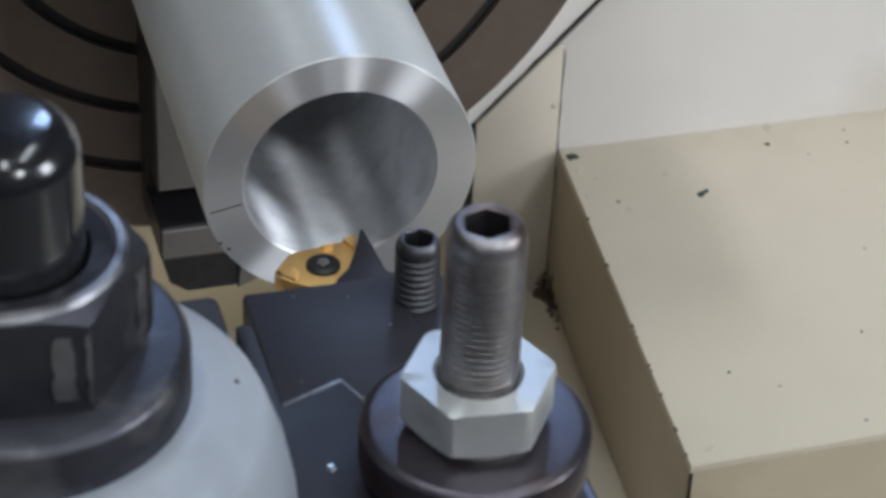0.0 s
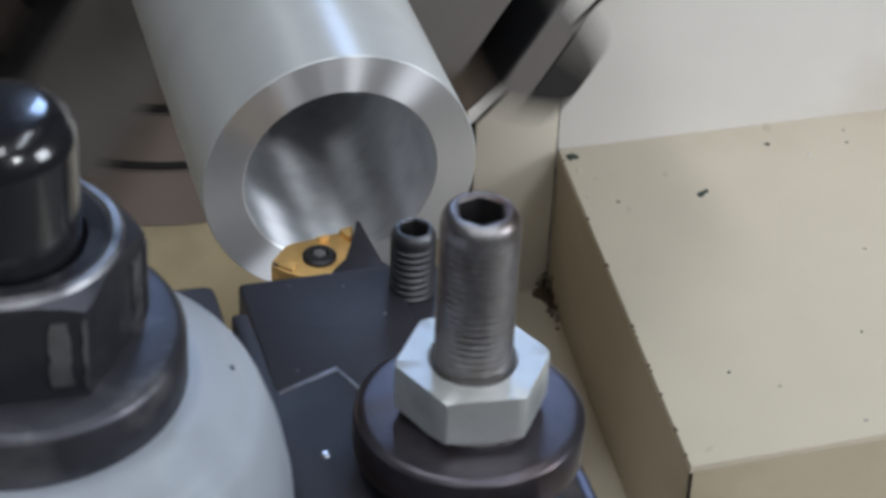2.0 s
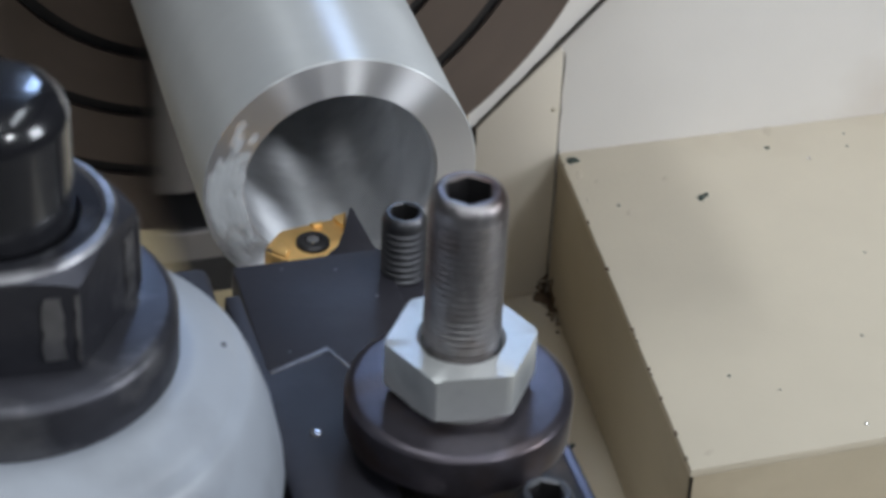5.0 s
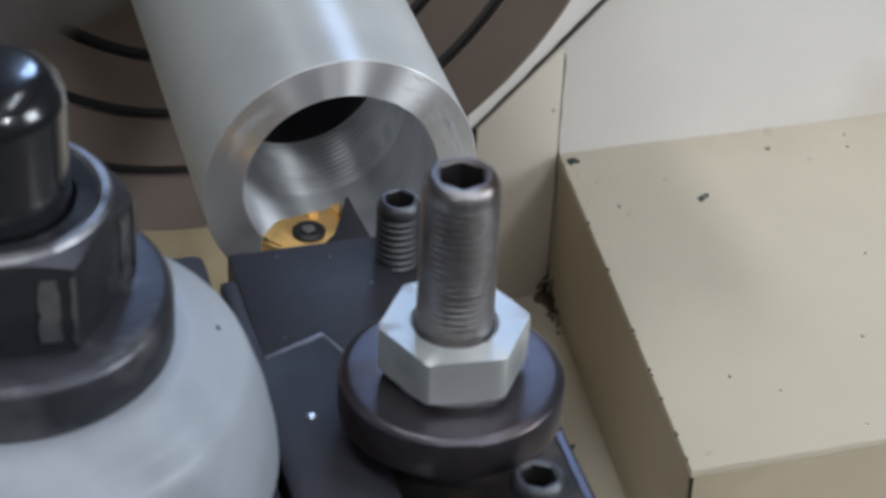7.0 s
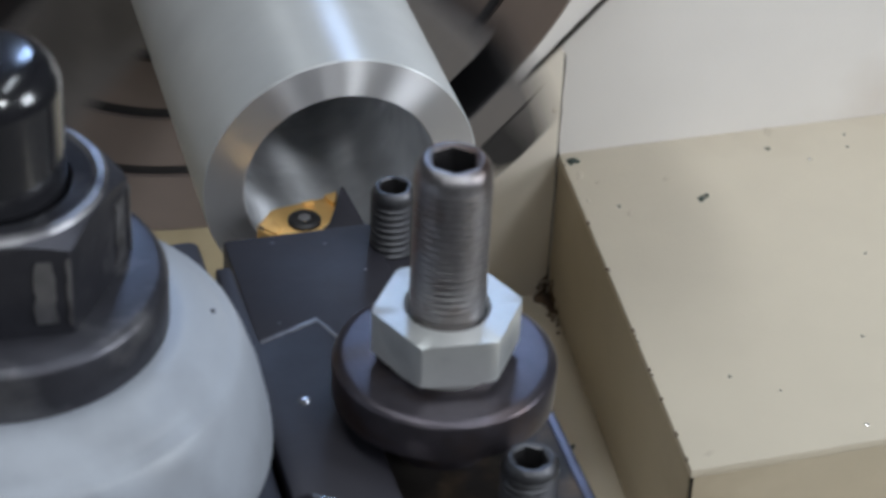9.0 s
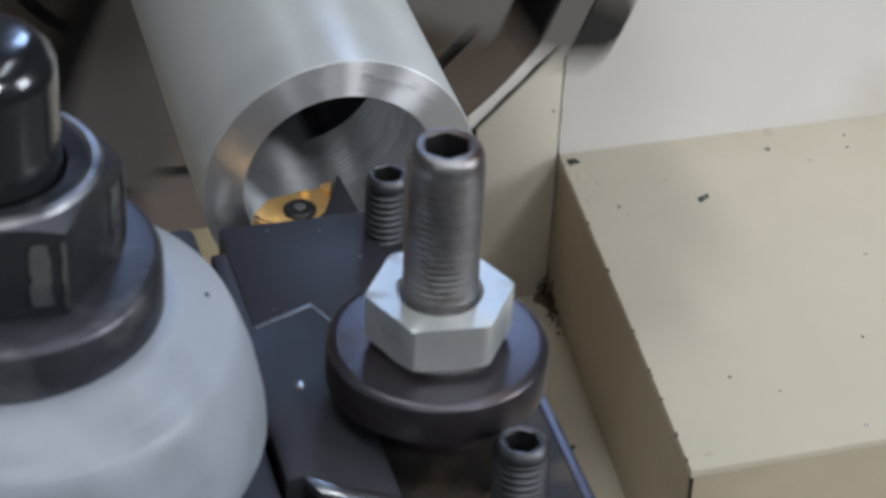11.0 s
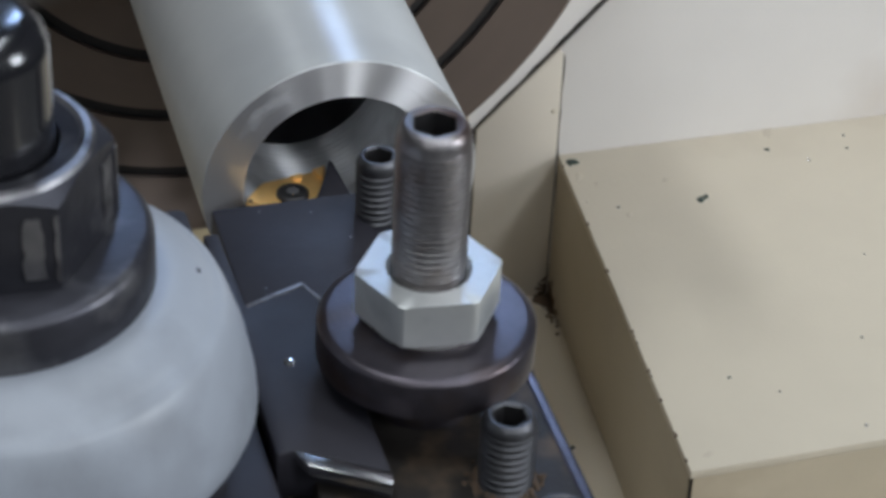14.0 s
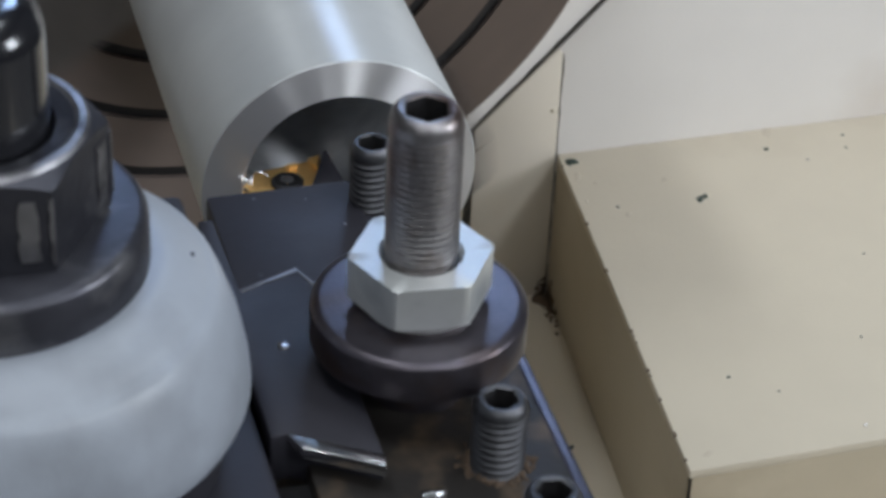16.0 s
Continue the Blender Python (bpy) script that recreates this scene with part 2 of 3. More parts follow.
def ledge():
    t = thing("ledge", "raised cream painted sheet-metal ledge with chipped edges", "ledge", (160, 125, -187))
    o = Vector((160, 125, -187))
    def put(name, bm, mat, label=""):
        bmesh.ops.translate(bm, vec=-o, verts=bm.verts)
        return part(name, bm, mat, t, label)
    put("top_sheet", prism([(102.4, 58.4), (320, 61.8), (320, 196.45), (113.1, 196.45)], -140.1, -137.6, "Z", 0.22, 2), CREAM)
    # side and front carry their shade in the colour
    put("side_sheet", prism([(102.48, 59.4), (105, 59.4), (115, 196.4), (113.12, 196.4)], -187, -140.1, "Z"), SHADED_GRIMY, "grimy cream side, darkened for shade")
    put("front_sheet", prism([(103.3, 58.48), (320, 61.88), (320, 64), (105.2, 60.6)], -187, -140.1, "Z"), SHADED_GRIMY, "cream front with brown stains, darkened for shade")
    put("corner_crack", prism([(102.6, 58.9), (103.2, 58.7), (103.6, 59.4), (102.8, 59.5)], -186, -139, "Z"), SEAM, "dark open corner joint")
    rnd = random.Random(11)
    for k in (0.03, 0.10, 0.20, 0.27, 0.285, 0.37, 0.39, 0.405, 0.60, 0.76, 0.97):
        x, y = 102.45 + 10.7 * k, 58.6 + 136 * k
        r = rnd.uniform(0.35, 0.9)
        b = loft([lambda a, r=r, q=rnd.random(): (r * (0.7 + 0.3 * math.sin(3 * a + 6 * q)), -0.3), (r * 0.6, 0.06)], 12)
        bmesh.ops.scale(b, vec=(0.8, 2.0, 1), verts=b.verts)
        bmesh.ops.translate(b, vec=(x, y, -137.62), verts=b.verts)
        put("paint_chip", b, RUST, "dark chip in the painted edge")
    return t


def smudges():
    """Thin greasy marks on the ledge and on the guard panel."""
    rnd = random.Random(21)
    for x, y, r in ((115.6, 184.6, 1.9), (123.4, 163.8, 1.4), (176.1, 194.6, 2.2), (119.5, 180.5, 0.9), (139.0, 178.0, 1.2), (113.8, 172.0, 0.8), (108.7, 63.4, 1.3), (134.9, 82.3, 0.8)):
        k = [rnd.uniform(0.5, 1.1) for _ in range(14)]
        b = loft([lambda a, k=k: (r * k[int(a / 6.2832 * 14 + 0.01) % 14], 0.0), lambda a, k=k: (r * 0.8 * k[int(a / 6.2832 * 14 + 0.01) % 14], 0.05)], 28)
        ob = part("grease_mark", b, SMUDGE)
        ob.matrix_world = pose(x * 0.001, y * 0.001, -0.1376, 0, 0, rnd.uniform(0, 90)) @ Matrix.Diagonal((1.6, 0.7, 1, 1))
        tagged(ob, "faint brown grease mark on the cream ledge", "stain", "grease marks")


smudges()


def tray():
    b = box(-330, -420, -200, 330, 197.6, -187, 1.0)
    ob = part("chip_tray", b, CREAM)
    tagged(ob, "cream painted chip tray under the lathe bed", "tray")
    return ob


def machine_base():
    ob = part("machine_base", box(-330, -420, -1100, 330, 560, -200.2, 4), CREAM)
    return tagged(ob, "cream enamelled lathe cabinet under the chip tray", "machine base")


machine_base()
headstock()
ledge()
tray()
CHIPS = [(115.9, 191.7, 2.0), (145.2, 166.3, 1.7), (147.2, 167.4, 1.2), (172.9, 186.2, 0.9), (196.1, 182.1, 0.6), (197.6, 188.5, 0.6),
         (179.8, 132.3, 0.5), (164.1, 98.3, 0.6), (124.3, 90.2, 0.6), (121.4, 167.8, 0.6), (134.8, 82.2, 0.5)]


def flecks():
    rnd = random.Random(5)
    for x, y, r in CHIPS:
        k = [r * rnd.uniform(0.45, 1.1) for _ in range(9)]
        b = loft([lambda a, k=k: (k[int(a / 6.2832 * 9) % 9], 0.0), lambda a, k=k: (0.6 * k[int(a / 6.2832 * 9) % 9], r * 0.25)], 18)
        ob = part("swarf_fleck", b, CHIP)
        ob.location = (x * 0.001, y * 0.001, -0.1376)
        tagged(ob, "tiny dark green swarf fleck on the cream ledge", "swarf", "flecks on the ledge")
    ob = part("swarf_fleck", loft([lambda a: (1.0 + 0.4 * math.sin(2 * a), 0.0), (0.5, 0.35)], 12), CHIP)
    ob.location = (0.0983, 0.1275, -0.187)
    tagged(ob, "tiny dark green swarf fleck in the tray", "swarf", "flecks on the ledge")
    for x, z, r in ((134.1, -145.2, 0.55), (138.0, -155.1, 0.35), (143.6, -155.2, 0.4)):
        ob = part("swarf_fleck", loft([lambda a: (r * (1.2 + 0.5 * math.sin(2 * a)), 0.1), (r * 0.5, -0.25)], 12, axis="Y"), CHIP)
        ob.location = (x * 0.001, (58.9 + (x - 103.3) * 0.0157) * 0.001, z * 0.001)
        tagged(ob, "tiny dark chip stuck to the ledge's cream front", "swarf", "flecks on the ledge")
    for x, y in ((182.6, 178.4), (150.8, 64.8)):
        ob = part("swarf_fleck", loft([(0.55, 0.0), (0.5, 0.3), (0.2, 0.5)], 10), BRIGHT)
        ob.location = (x * 0.001, y * 0.001, -0.1376)
        tagged(ob, "tiny bright metal chip on the cream ledge", "swarf", "flecks on the ledge")


flecks()


def grime():
    rnd = random.Random(8)
    b = bmesh.new()
    k = [rnd.uniform(0.8, 1.1) for _ in range(24)]
    mound = [lambda a, h=h, r=r: (r * k[int(a / 6.2832 * 24 + 0.01) % 24], h) for r, h in ((3.0, 0.0), (2.4, 0.15), (1.4, 0.3), (0.4, 0.4))]
    loft(mound, 24, at=(110.4, 193.6, -187), bm=b)

    def crumb(axis, at, r, out):
        flat = [(r, 0), (r * 0.75, 0.18 * out), (r * 0.2, 0.25 * out)]
        loft(flat, 8, axis=axis, at=at, bm=b)
    for _ in range(90):
        y = 196 - abs(rnd.gauss(0, 6))
        x = 102.48 + 10.64 * (y - 59.4) / 137 - abs(rnd.gauss(0, 0.8 + 9 / (6 + 196 - y)))
        crumb("Z", (x, y, -187), rnd.uniform(0.2, 0.75), 1)
    for _ in range(60):
        y = 196 - abs(rnd.gauss(0, 7))
        z = -187 + abs(rnd.gauss(0, 1.2 if y < 190 else 2.6))
        crumb("X", (102.5 + 10.64 * (y - 59.4) / 137, y, z), rnd.uniform(0.2, 0.9), -1)
    for _ in range(50):
        x, z = 112.4 - abs(rnd.gauss(0, 1.3)), -187 + abs(rnd.gauss(0, 2.6))
        crumb("Y", (x, 196.2, z), rnd.uniform(0.15, 0.6), -1)
    ob = part("grime", b, RUST)
    tagged(ob, "rusty brown swarf and grime in the tray corner", "grime", kind="stuff")


grime()


# ---- chuck and workpiece, turning on the spindle axis ----
def chuck():
    t = thing("four_jaw_chuck", "four-jaw lathe chuck of worn ground steel with concentric rings", "chuck", (0, 130, 0))
    prof = [(18, 130 - 130)]
    for r in (51.5, 67, 83):
        prof += [(r - 1.6, 0), (r - 1.5, 2.6), (r + 1.5, 2.6), (r + 1.6, 0)]
    prof += [(99.6, 0), (101, 1.4), (101, 60), (96, 68), (18, 68)]
    # black bands laid inside the turned grooves make the rings darker
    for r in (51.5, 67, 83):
        part("groove_band", loft([(r - 1.45, 2.5), (r - 1.45, 1.2), (r + 1.45, 1.2), (r + 1.45, 2.5)], 128, (False, False), "Y"), OXIDE, t, "black band laid in a ring groove")
    part("chuck_body", loft(prof, 128, (True, True), "Y"), CHUCK, t)
    for k in range(4):
        a = -math.pi / 2 * k
        turn = Matrix.Rotation(a, 4, "Y")
        j = part("jaw", prism([(25.2, 1.5), (25.2, -22), (74, -22), (74, -6), (83, -6), (83, -24), (91.5, -24), (92, -22), (92, 1.5)], -16, 11.5, "Z", 0.5, 1), OXIDE, t, "black stepped chuck jaw")
        j.matrix_local = turn
        part("jaw_step", box(26, -22.6, -15.6, 73.5, -21.5, 11.1, 0.3, 1), JAW, j, "worn grey ground step")
        part("jaw_step", box(83.4, -24.7, -15.6, 91.2, -23.5, 11.1, 0.25, 1), JAW, j, "worn grey ground step")
        part("jaw_lip", prism([(91.6, 3.0), (102.2, 2.0), (100.2, 6.5), (91.6, 11.0)], 23.5, 24.7, "Z", 0.2, 1), JAW, j, "grey worn corner").matrix_local = Matrix.Rotation(radians(90), 4, "X")
        part("jaw_end", prism([(91.7, -15.8), (99, -14), (102, -10), (102, 3), (100, 7), (91.7, 11.4)], -3, 23.8, "Z", 0.4, 1), OXIDE, j, "black jaw end").matrix_local = Matrix.Rotation(radians(90), 4, "X")
    return t


def tube():
    t = thing("aluminium_tube", "turned aluminium tube with a bright bored end face", "workpiece", (0, 0, 0))
    part("outer_skin", loft([(24.8, 0.0), (25.0, 0.22), (25.0, 0.3), (25.0, 2.0), (25.0, 140)], 128, (False, False), "Y"), ALU_TURNED, t, "satin turned outside")
    part("end_face", loft([(24.8, 0.0), (17.8, 0.0), (17.5, 0.4)], 128, (False, False), "Y"), ALU_FACE, t, "bright faced end ring")
    def relief(angle):
        """1 on the side of the bore that carries the old thread and the relief behind it, 0 on the other."""
        d = abs((math.degrees(angle) - 114 + 180) % 360 - 180)
        return min(1.0, max(0.0, (82 - d) / 12))

    def wall(h):
        saw = abs((h - 22) / 1.5 % 1.0 - 0.5) * 2
        return lambda angle: (17.5 - (0.30 * saw * relief(angle) if 22 < h < 40 else 0.0), h)
    rows = [wall(0.4), wall(8), wall(16)] + [wall(22 + 0.25 * k) for k in range(73)]
    part("bore", loft(rows, 160, (False, False), "Y"), ALU_BORE, t, "bored inside wall, threaded on one side")
    # the relief side gets the dark colour as its shade, the rest plain aluminium
    deep = [lambda q, h=h: (17.5 + 3.5 * relief(q), h) for h in (40.0, 66.0)]
    for name, mat, side, label in (("undercut", SHADED_UNDERCUT, True, "deep relief, darkened for the shade inside"), ("deep_bore", ALU_BORE, False, "bored inside wall")):
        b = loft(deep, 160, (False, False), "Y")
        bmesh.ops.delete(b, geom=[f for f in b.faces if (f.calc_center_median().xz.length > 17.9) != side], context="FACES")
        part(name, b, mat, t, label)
    part("bore_end", loft([(21.2, 66.0), (0.5, 66.3)], 64, (False, True), "Y"), SHADED_UNDERCUT, t, "end of the bore, darkened for the shade inside")
    a = (Vector((-23.7, 0, -4.4)), Vector((-18.0, 0, -3.3)))
    b = bmesh.new()
    vs = [b.verts.new(v + Vector(d)) for v in a for d in ((0, -0.02, -0.16), (0, -0.06, 0), (0, -0.02, 0.16), (0, 0.05, 0))]
    for i in range(4):
        b.faces.new((vs[i], vs[(i + 1) % 4], vs[4 + (i + 1) % 4], vs[4 + i]))
    b.faces.new(vs[:4]), b.faces.new(vs[4:])
    part("scratch", b, BRIGHT, t, "fine bright scratch")
    for x, z in ((-21.9, -11.2), (-20.4, -12.6)):
        part("nick", loft([(0.45, 0.05), (0.4, -0.06), (0.1, -0.08)], 10, axis="Y", at=(x, 0, z)), BRIGHT, t, "small bright nick")
    return t


CHUCK_THING, TUBE_THING = chuck(), tube()


# ---- tool post, holder and tool, carried along by the carriage ----
def threads(r, depth, z0, z1, pitch):
    rows, z = [], z0
    while z < z1 - 1e-6:
        rows += [(r - depth, z), (r - depth, z + pitch * 0.2), (r, z + pitch * 0.5), (r, z + pitch * 0.7), (r - depth, z + pitch * 0.99)]
        z += pitch
    return rows


def socket_screw(name, r, depth, pitch, z0, z1, af, parent, mat, label, turn=0.3):
    corner = af / 2 / math.cos(math.pi / 6)
    zt = z1 - (2.6 if r > 4 else 1.6)
    loops = threads(r, depth, z0, zt, pitch)
    loops += [(r, zt), (r * 0.985, zt + 0.4), (r * 0.975, z1 - 1.6), (r * 0.93, z1 - 0.85), (r * 0.85, z1 - 0.3), (r * 0.76, z1), (r * 0.68, z1)]
    loops += [hex_loop(corner, z1 - 0.25, turn)]
    s = part(name, loft(loops, 48, (True, False)), mat, parent, label)
    part("socket", loft([hex_loop(corner, z1 - 0.25, turn), hex_loop(corner, z1 - 7.5, turn), (corner * 0.3, z1 - 8.0)], 48, (False, True)), SOCKET, s, "black hexagon socket")
    return s


def tool_holder():
    t = thing("tool_holder", "dark blued quick-change tool holder with clamping screws", "tool holder", (-14, -120, 0))
    o = Vector((-14, -120, 0))

    def put(name, bm, mat, label="", parent=None):
        bmesh.ops.translate(bm, vec=-o, verts=bm.verts)
        return part(name, bm, mat, parent or t, label)
    put("clamp_jaw", box(-31.8, -190, 8, 2.9, -101.8, 34.0, 0.7), OILY, "oily lower shelf with brown stains")
    put("shelf_rim", box(1.3, -189.8, 33.6, 2.98, -102.0, 34.07, 0.2), RING, "worn brown-grey rim")
    put("front_shelf", box(-31.8, -101.9, 8, 4.6, -71, 30.2, 0.7), HOLDER)
    put("front_pad", box(-32.2, -101.5, 10, -9.2, -70.4, 31.0, 0.6), HOLDER)
    put("back_wall", box(-31.8, -190, -30, -16, -72, 7.6, 0.7), HOLDER)
    put("bottom_jaw", box(-15.8, -190, -30, 4.6, -72, -16.2, 0.7), HOLDER)
    put("dovetail_block", prism([(-36.5, -87), (-34.2, -87), (-33.8, -104.8), (-25, -101.3), (-23, -106.4), (-22.8, -143.6), (-34, -136.6), (-36.5, -137)], 30.5, 38.5, "Z", 0.45), HOLDER)
    put("cut_edge", prism([(-34.3, -136.4), (-22.6, -143.7), (-23.2, -146.0), (-32.8, -139.9)], 36.6, 38.5, "Z", 0.3), BRIGHT, "bright bevelled cut edge")
    put("worn_edge", prism([(-33.9, -104.9), (-25.1, -101.4), (-24.9, -102.1), (-28.0, -103.5), (-30.0, -104.1), (-33.7, -105.6)], 38.2, 38.62, "Z", 0.1), WORN, "bright worn edge")
    put("worn_edge", prism([(-25.1, -101.4), (-22.95, -106.4), (-23.3, -106.7), (-25.2, -102.2)], 37.6, 38.62, "Z", 0.1), WORN, "bright worn edge")
    for x, y in ((-25.1, -72.6), (-17.4, -74.4), (-28.2, -92.0), (-13.0, -82.0)):
        put("scuff", loft([(0.26, 30.95), (0.22, 31.03), (0.1, 31.05)], 10, at=(x, y, 0)), WORN, "small bright scuff")
    put("groove_floor", box(-36, -152, 30.6, -23.2, -139, 31.2), OXIDE, "black recess")
    put("bright_nick", box(-20.2, -152.6, 30.4, -16.8, -151.4, 38.4, 0.4), BRIGHT, "bright machined edge")
    put("rear_block", prism([(-36.5, -152), (-33, -151), (-23.5, -157), (-22.6, -190), (-36.5, -190)], 30.5, 38.2, "Z", 0.45), HOLDER)
    put("punch_mark", loft([(0.9, 38.45), (0.8, 38.65), (0.3, 38.8)], 14, at=(-30.7, -118.7, 0)), BRIGHT, "bright worn dot")
    ax = (-13.4, -124.6)
    st = socket_screw("height_stud", 4.95, 0.17, 1.0, 22, 78.5, 5.3, t, STUD, "worn threaded height stud")
    st.location = ((ax[0] - o.x) * 0.001, (ax[1] - o.y) * 0.001, 0)
    tn = radians(175)
    nut = loft([(7.6, 47.9), (8.0, 49.2), hex_loop(9.95, 49.5, tn, 8.9, -0.25), hex_loop(9.95, 56.0, tn, 9.65, 0.55), hex_min(9.95, 9.6, 56.02, tn), (5.7, 56.0), (5.1, 55.3), (5.1, 47.0)], 96, (False, False))
    n = part("lock_nut", nut, ZINC, t, "bright zinc-plated hexagon nut")
    n.location = st.location
    ring = loft([(7.0, 30.0), (7.0, 41.8), (14.2, 41.8), (14.7, 42.2), (14.7, 47.2), (14.5, 47.6), (13.9, 48.0), (13.2, 48.1), (5.2, 48.0)], 96, (True, False))
    r = part("adjusting_ring", ring, RING, t, "browned steel adjusting ring")
    r.location = st.location
    for x, y, top, turn, r in ((-7.6, -76.4, 41.4, 0.2, 3.35), (-7.4, -143.6, 45.2, 0.5, 3.7), (-5.9, -161.5, 44.5, 0.9, 3.7)):
        s = socket_screw("clamp_screw", r, 0.42, 1.15, 2.2, top, 4.0, t, SCREW, "black socket set screw", turn)
        s.location = ((x - o.x) * 0.001, (y - o.y) * 0.001, 0)
    rnd = random.Random(14)
    b = bmesh.new()
    for _ in range(190):
        a, r, q = rnd.uniform(0, 6.2832), 3.6 + abs(rnd.gauss(0, 0.8)), rnd.uniform(0.12, 0.42)
        loft([(q, 33.95), (q * 0.75, 34.2), (q * 0.2, 34.3)], 7, at=(-7.4 + r * math.cos(a), -143.6 + r * math.sin(a), 0), bm=b)
    tagged(put("crusted_grime", b, RUST, "brown grime caked round a screw"), kind="stuff")
    return t


def threading_tool():
    t = thing("threading_tool", "dark steel internal threading bar with gold insert", "cutting tool", (-7, -40, 0))
    o = Vector((-7, -40, 0))

    def put(name, bm, mat, label="", parent=None):
        bmesh.ops.translate(bm, vec=-o, verts=bm.verts)
        return part(name, bm, mat, parent or t, label)
    put("bar", prism([(-14, -30), (-13, -26), (-5, -20), (-0.8, -19.2), (0.3, -31), (3.2, -36), (3.2, -185), (-14, -185)], -15.6, -3.4, "Z", 0.6), HOLDER)
    put("pocket_wall", prism([(-1.1, -18.6), (-0.6, -19.2), (0.3, -31), (3.2, -36), (3.2, -185), (-14, -185), (-14, -40), (-8.2, -31.6), (-5.7, -29.2), (-3.3, -24.2)], -3.6, 1.9, "Z", 0.25), HOLDER)
    ins = prism([(-17.7, -25.8), (-17.3, -24.7), (-14.3, -21.0), (-13.2, -20.4), (-4.9, -19.1), (-1.5, -18.2), (-3.5, -24), (-5.8, -28.8), (-8.2, -30.6), (-12, -30.7), (-15.2, -28.7), (-16.8, -27.2)], -3.2, 0.0, "Z", 0.3)
    i = put("insert", ins, GOLD, "gold-coated triangular threading insert")
    put("chip_ridge", prism([(-16.8, -26.4), (-14.4, -24.4), (-13.4, -26.8), (-14.6, -28.6)], -0.4, 0.5, "Z", 0.3), GOLD, "raised insert corner", i)
    put("chip_ridge", prism([(-1.7, -18.5), (-4.4, -19.3), (-3.6, -21.4), (-3.0, -22.0)], -0.4, 0.9, "Z", 0.3), GOLD, "raised insert corner", i)
    put("chip_ridge", prism([(-6.2, -19.6), (-8.6, -20.0), (-8.0, -20.9), (-6.4, -20.7)], -0.4, 0.45, "Z", 0.2), GOLD, "raised chip breaker", i)
    put("insert_notch", prism([(-17.5, -25.6), (-17.0, -24.9), (-16.2, -26.0), (-16.7, -26.8)], -1.8, 0.12, "Z", 0.1), RUST, "dark brown cutting notch", i)
    put("screw_socket", loft([hex_loop(1.25, 0.95, 0.2), hex_loop(1.1, 0.98, 0.2)], 24, at=(-9.2, -25.4, 0)), WORN, "worn screw socket", i)
    b = loft([(2.9, -0.2), (2.9, 0.5), (2.4, 0.9), (1.5, 0.9), (1.1, 0.1), (0.2, 0.0)], 32, (True, True), at=(-9.2, -25.4, 0))
    put("insert_screw", b, OXIDE, "black insert clamping screw", i)
    return t


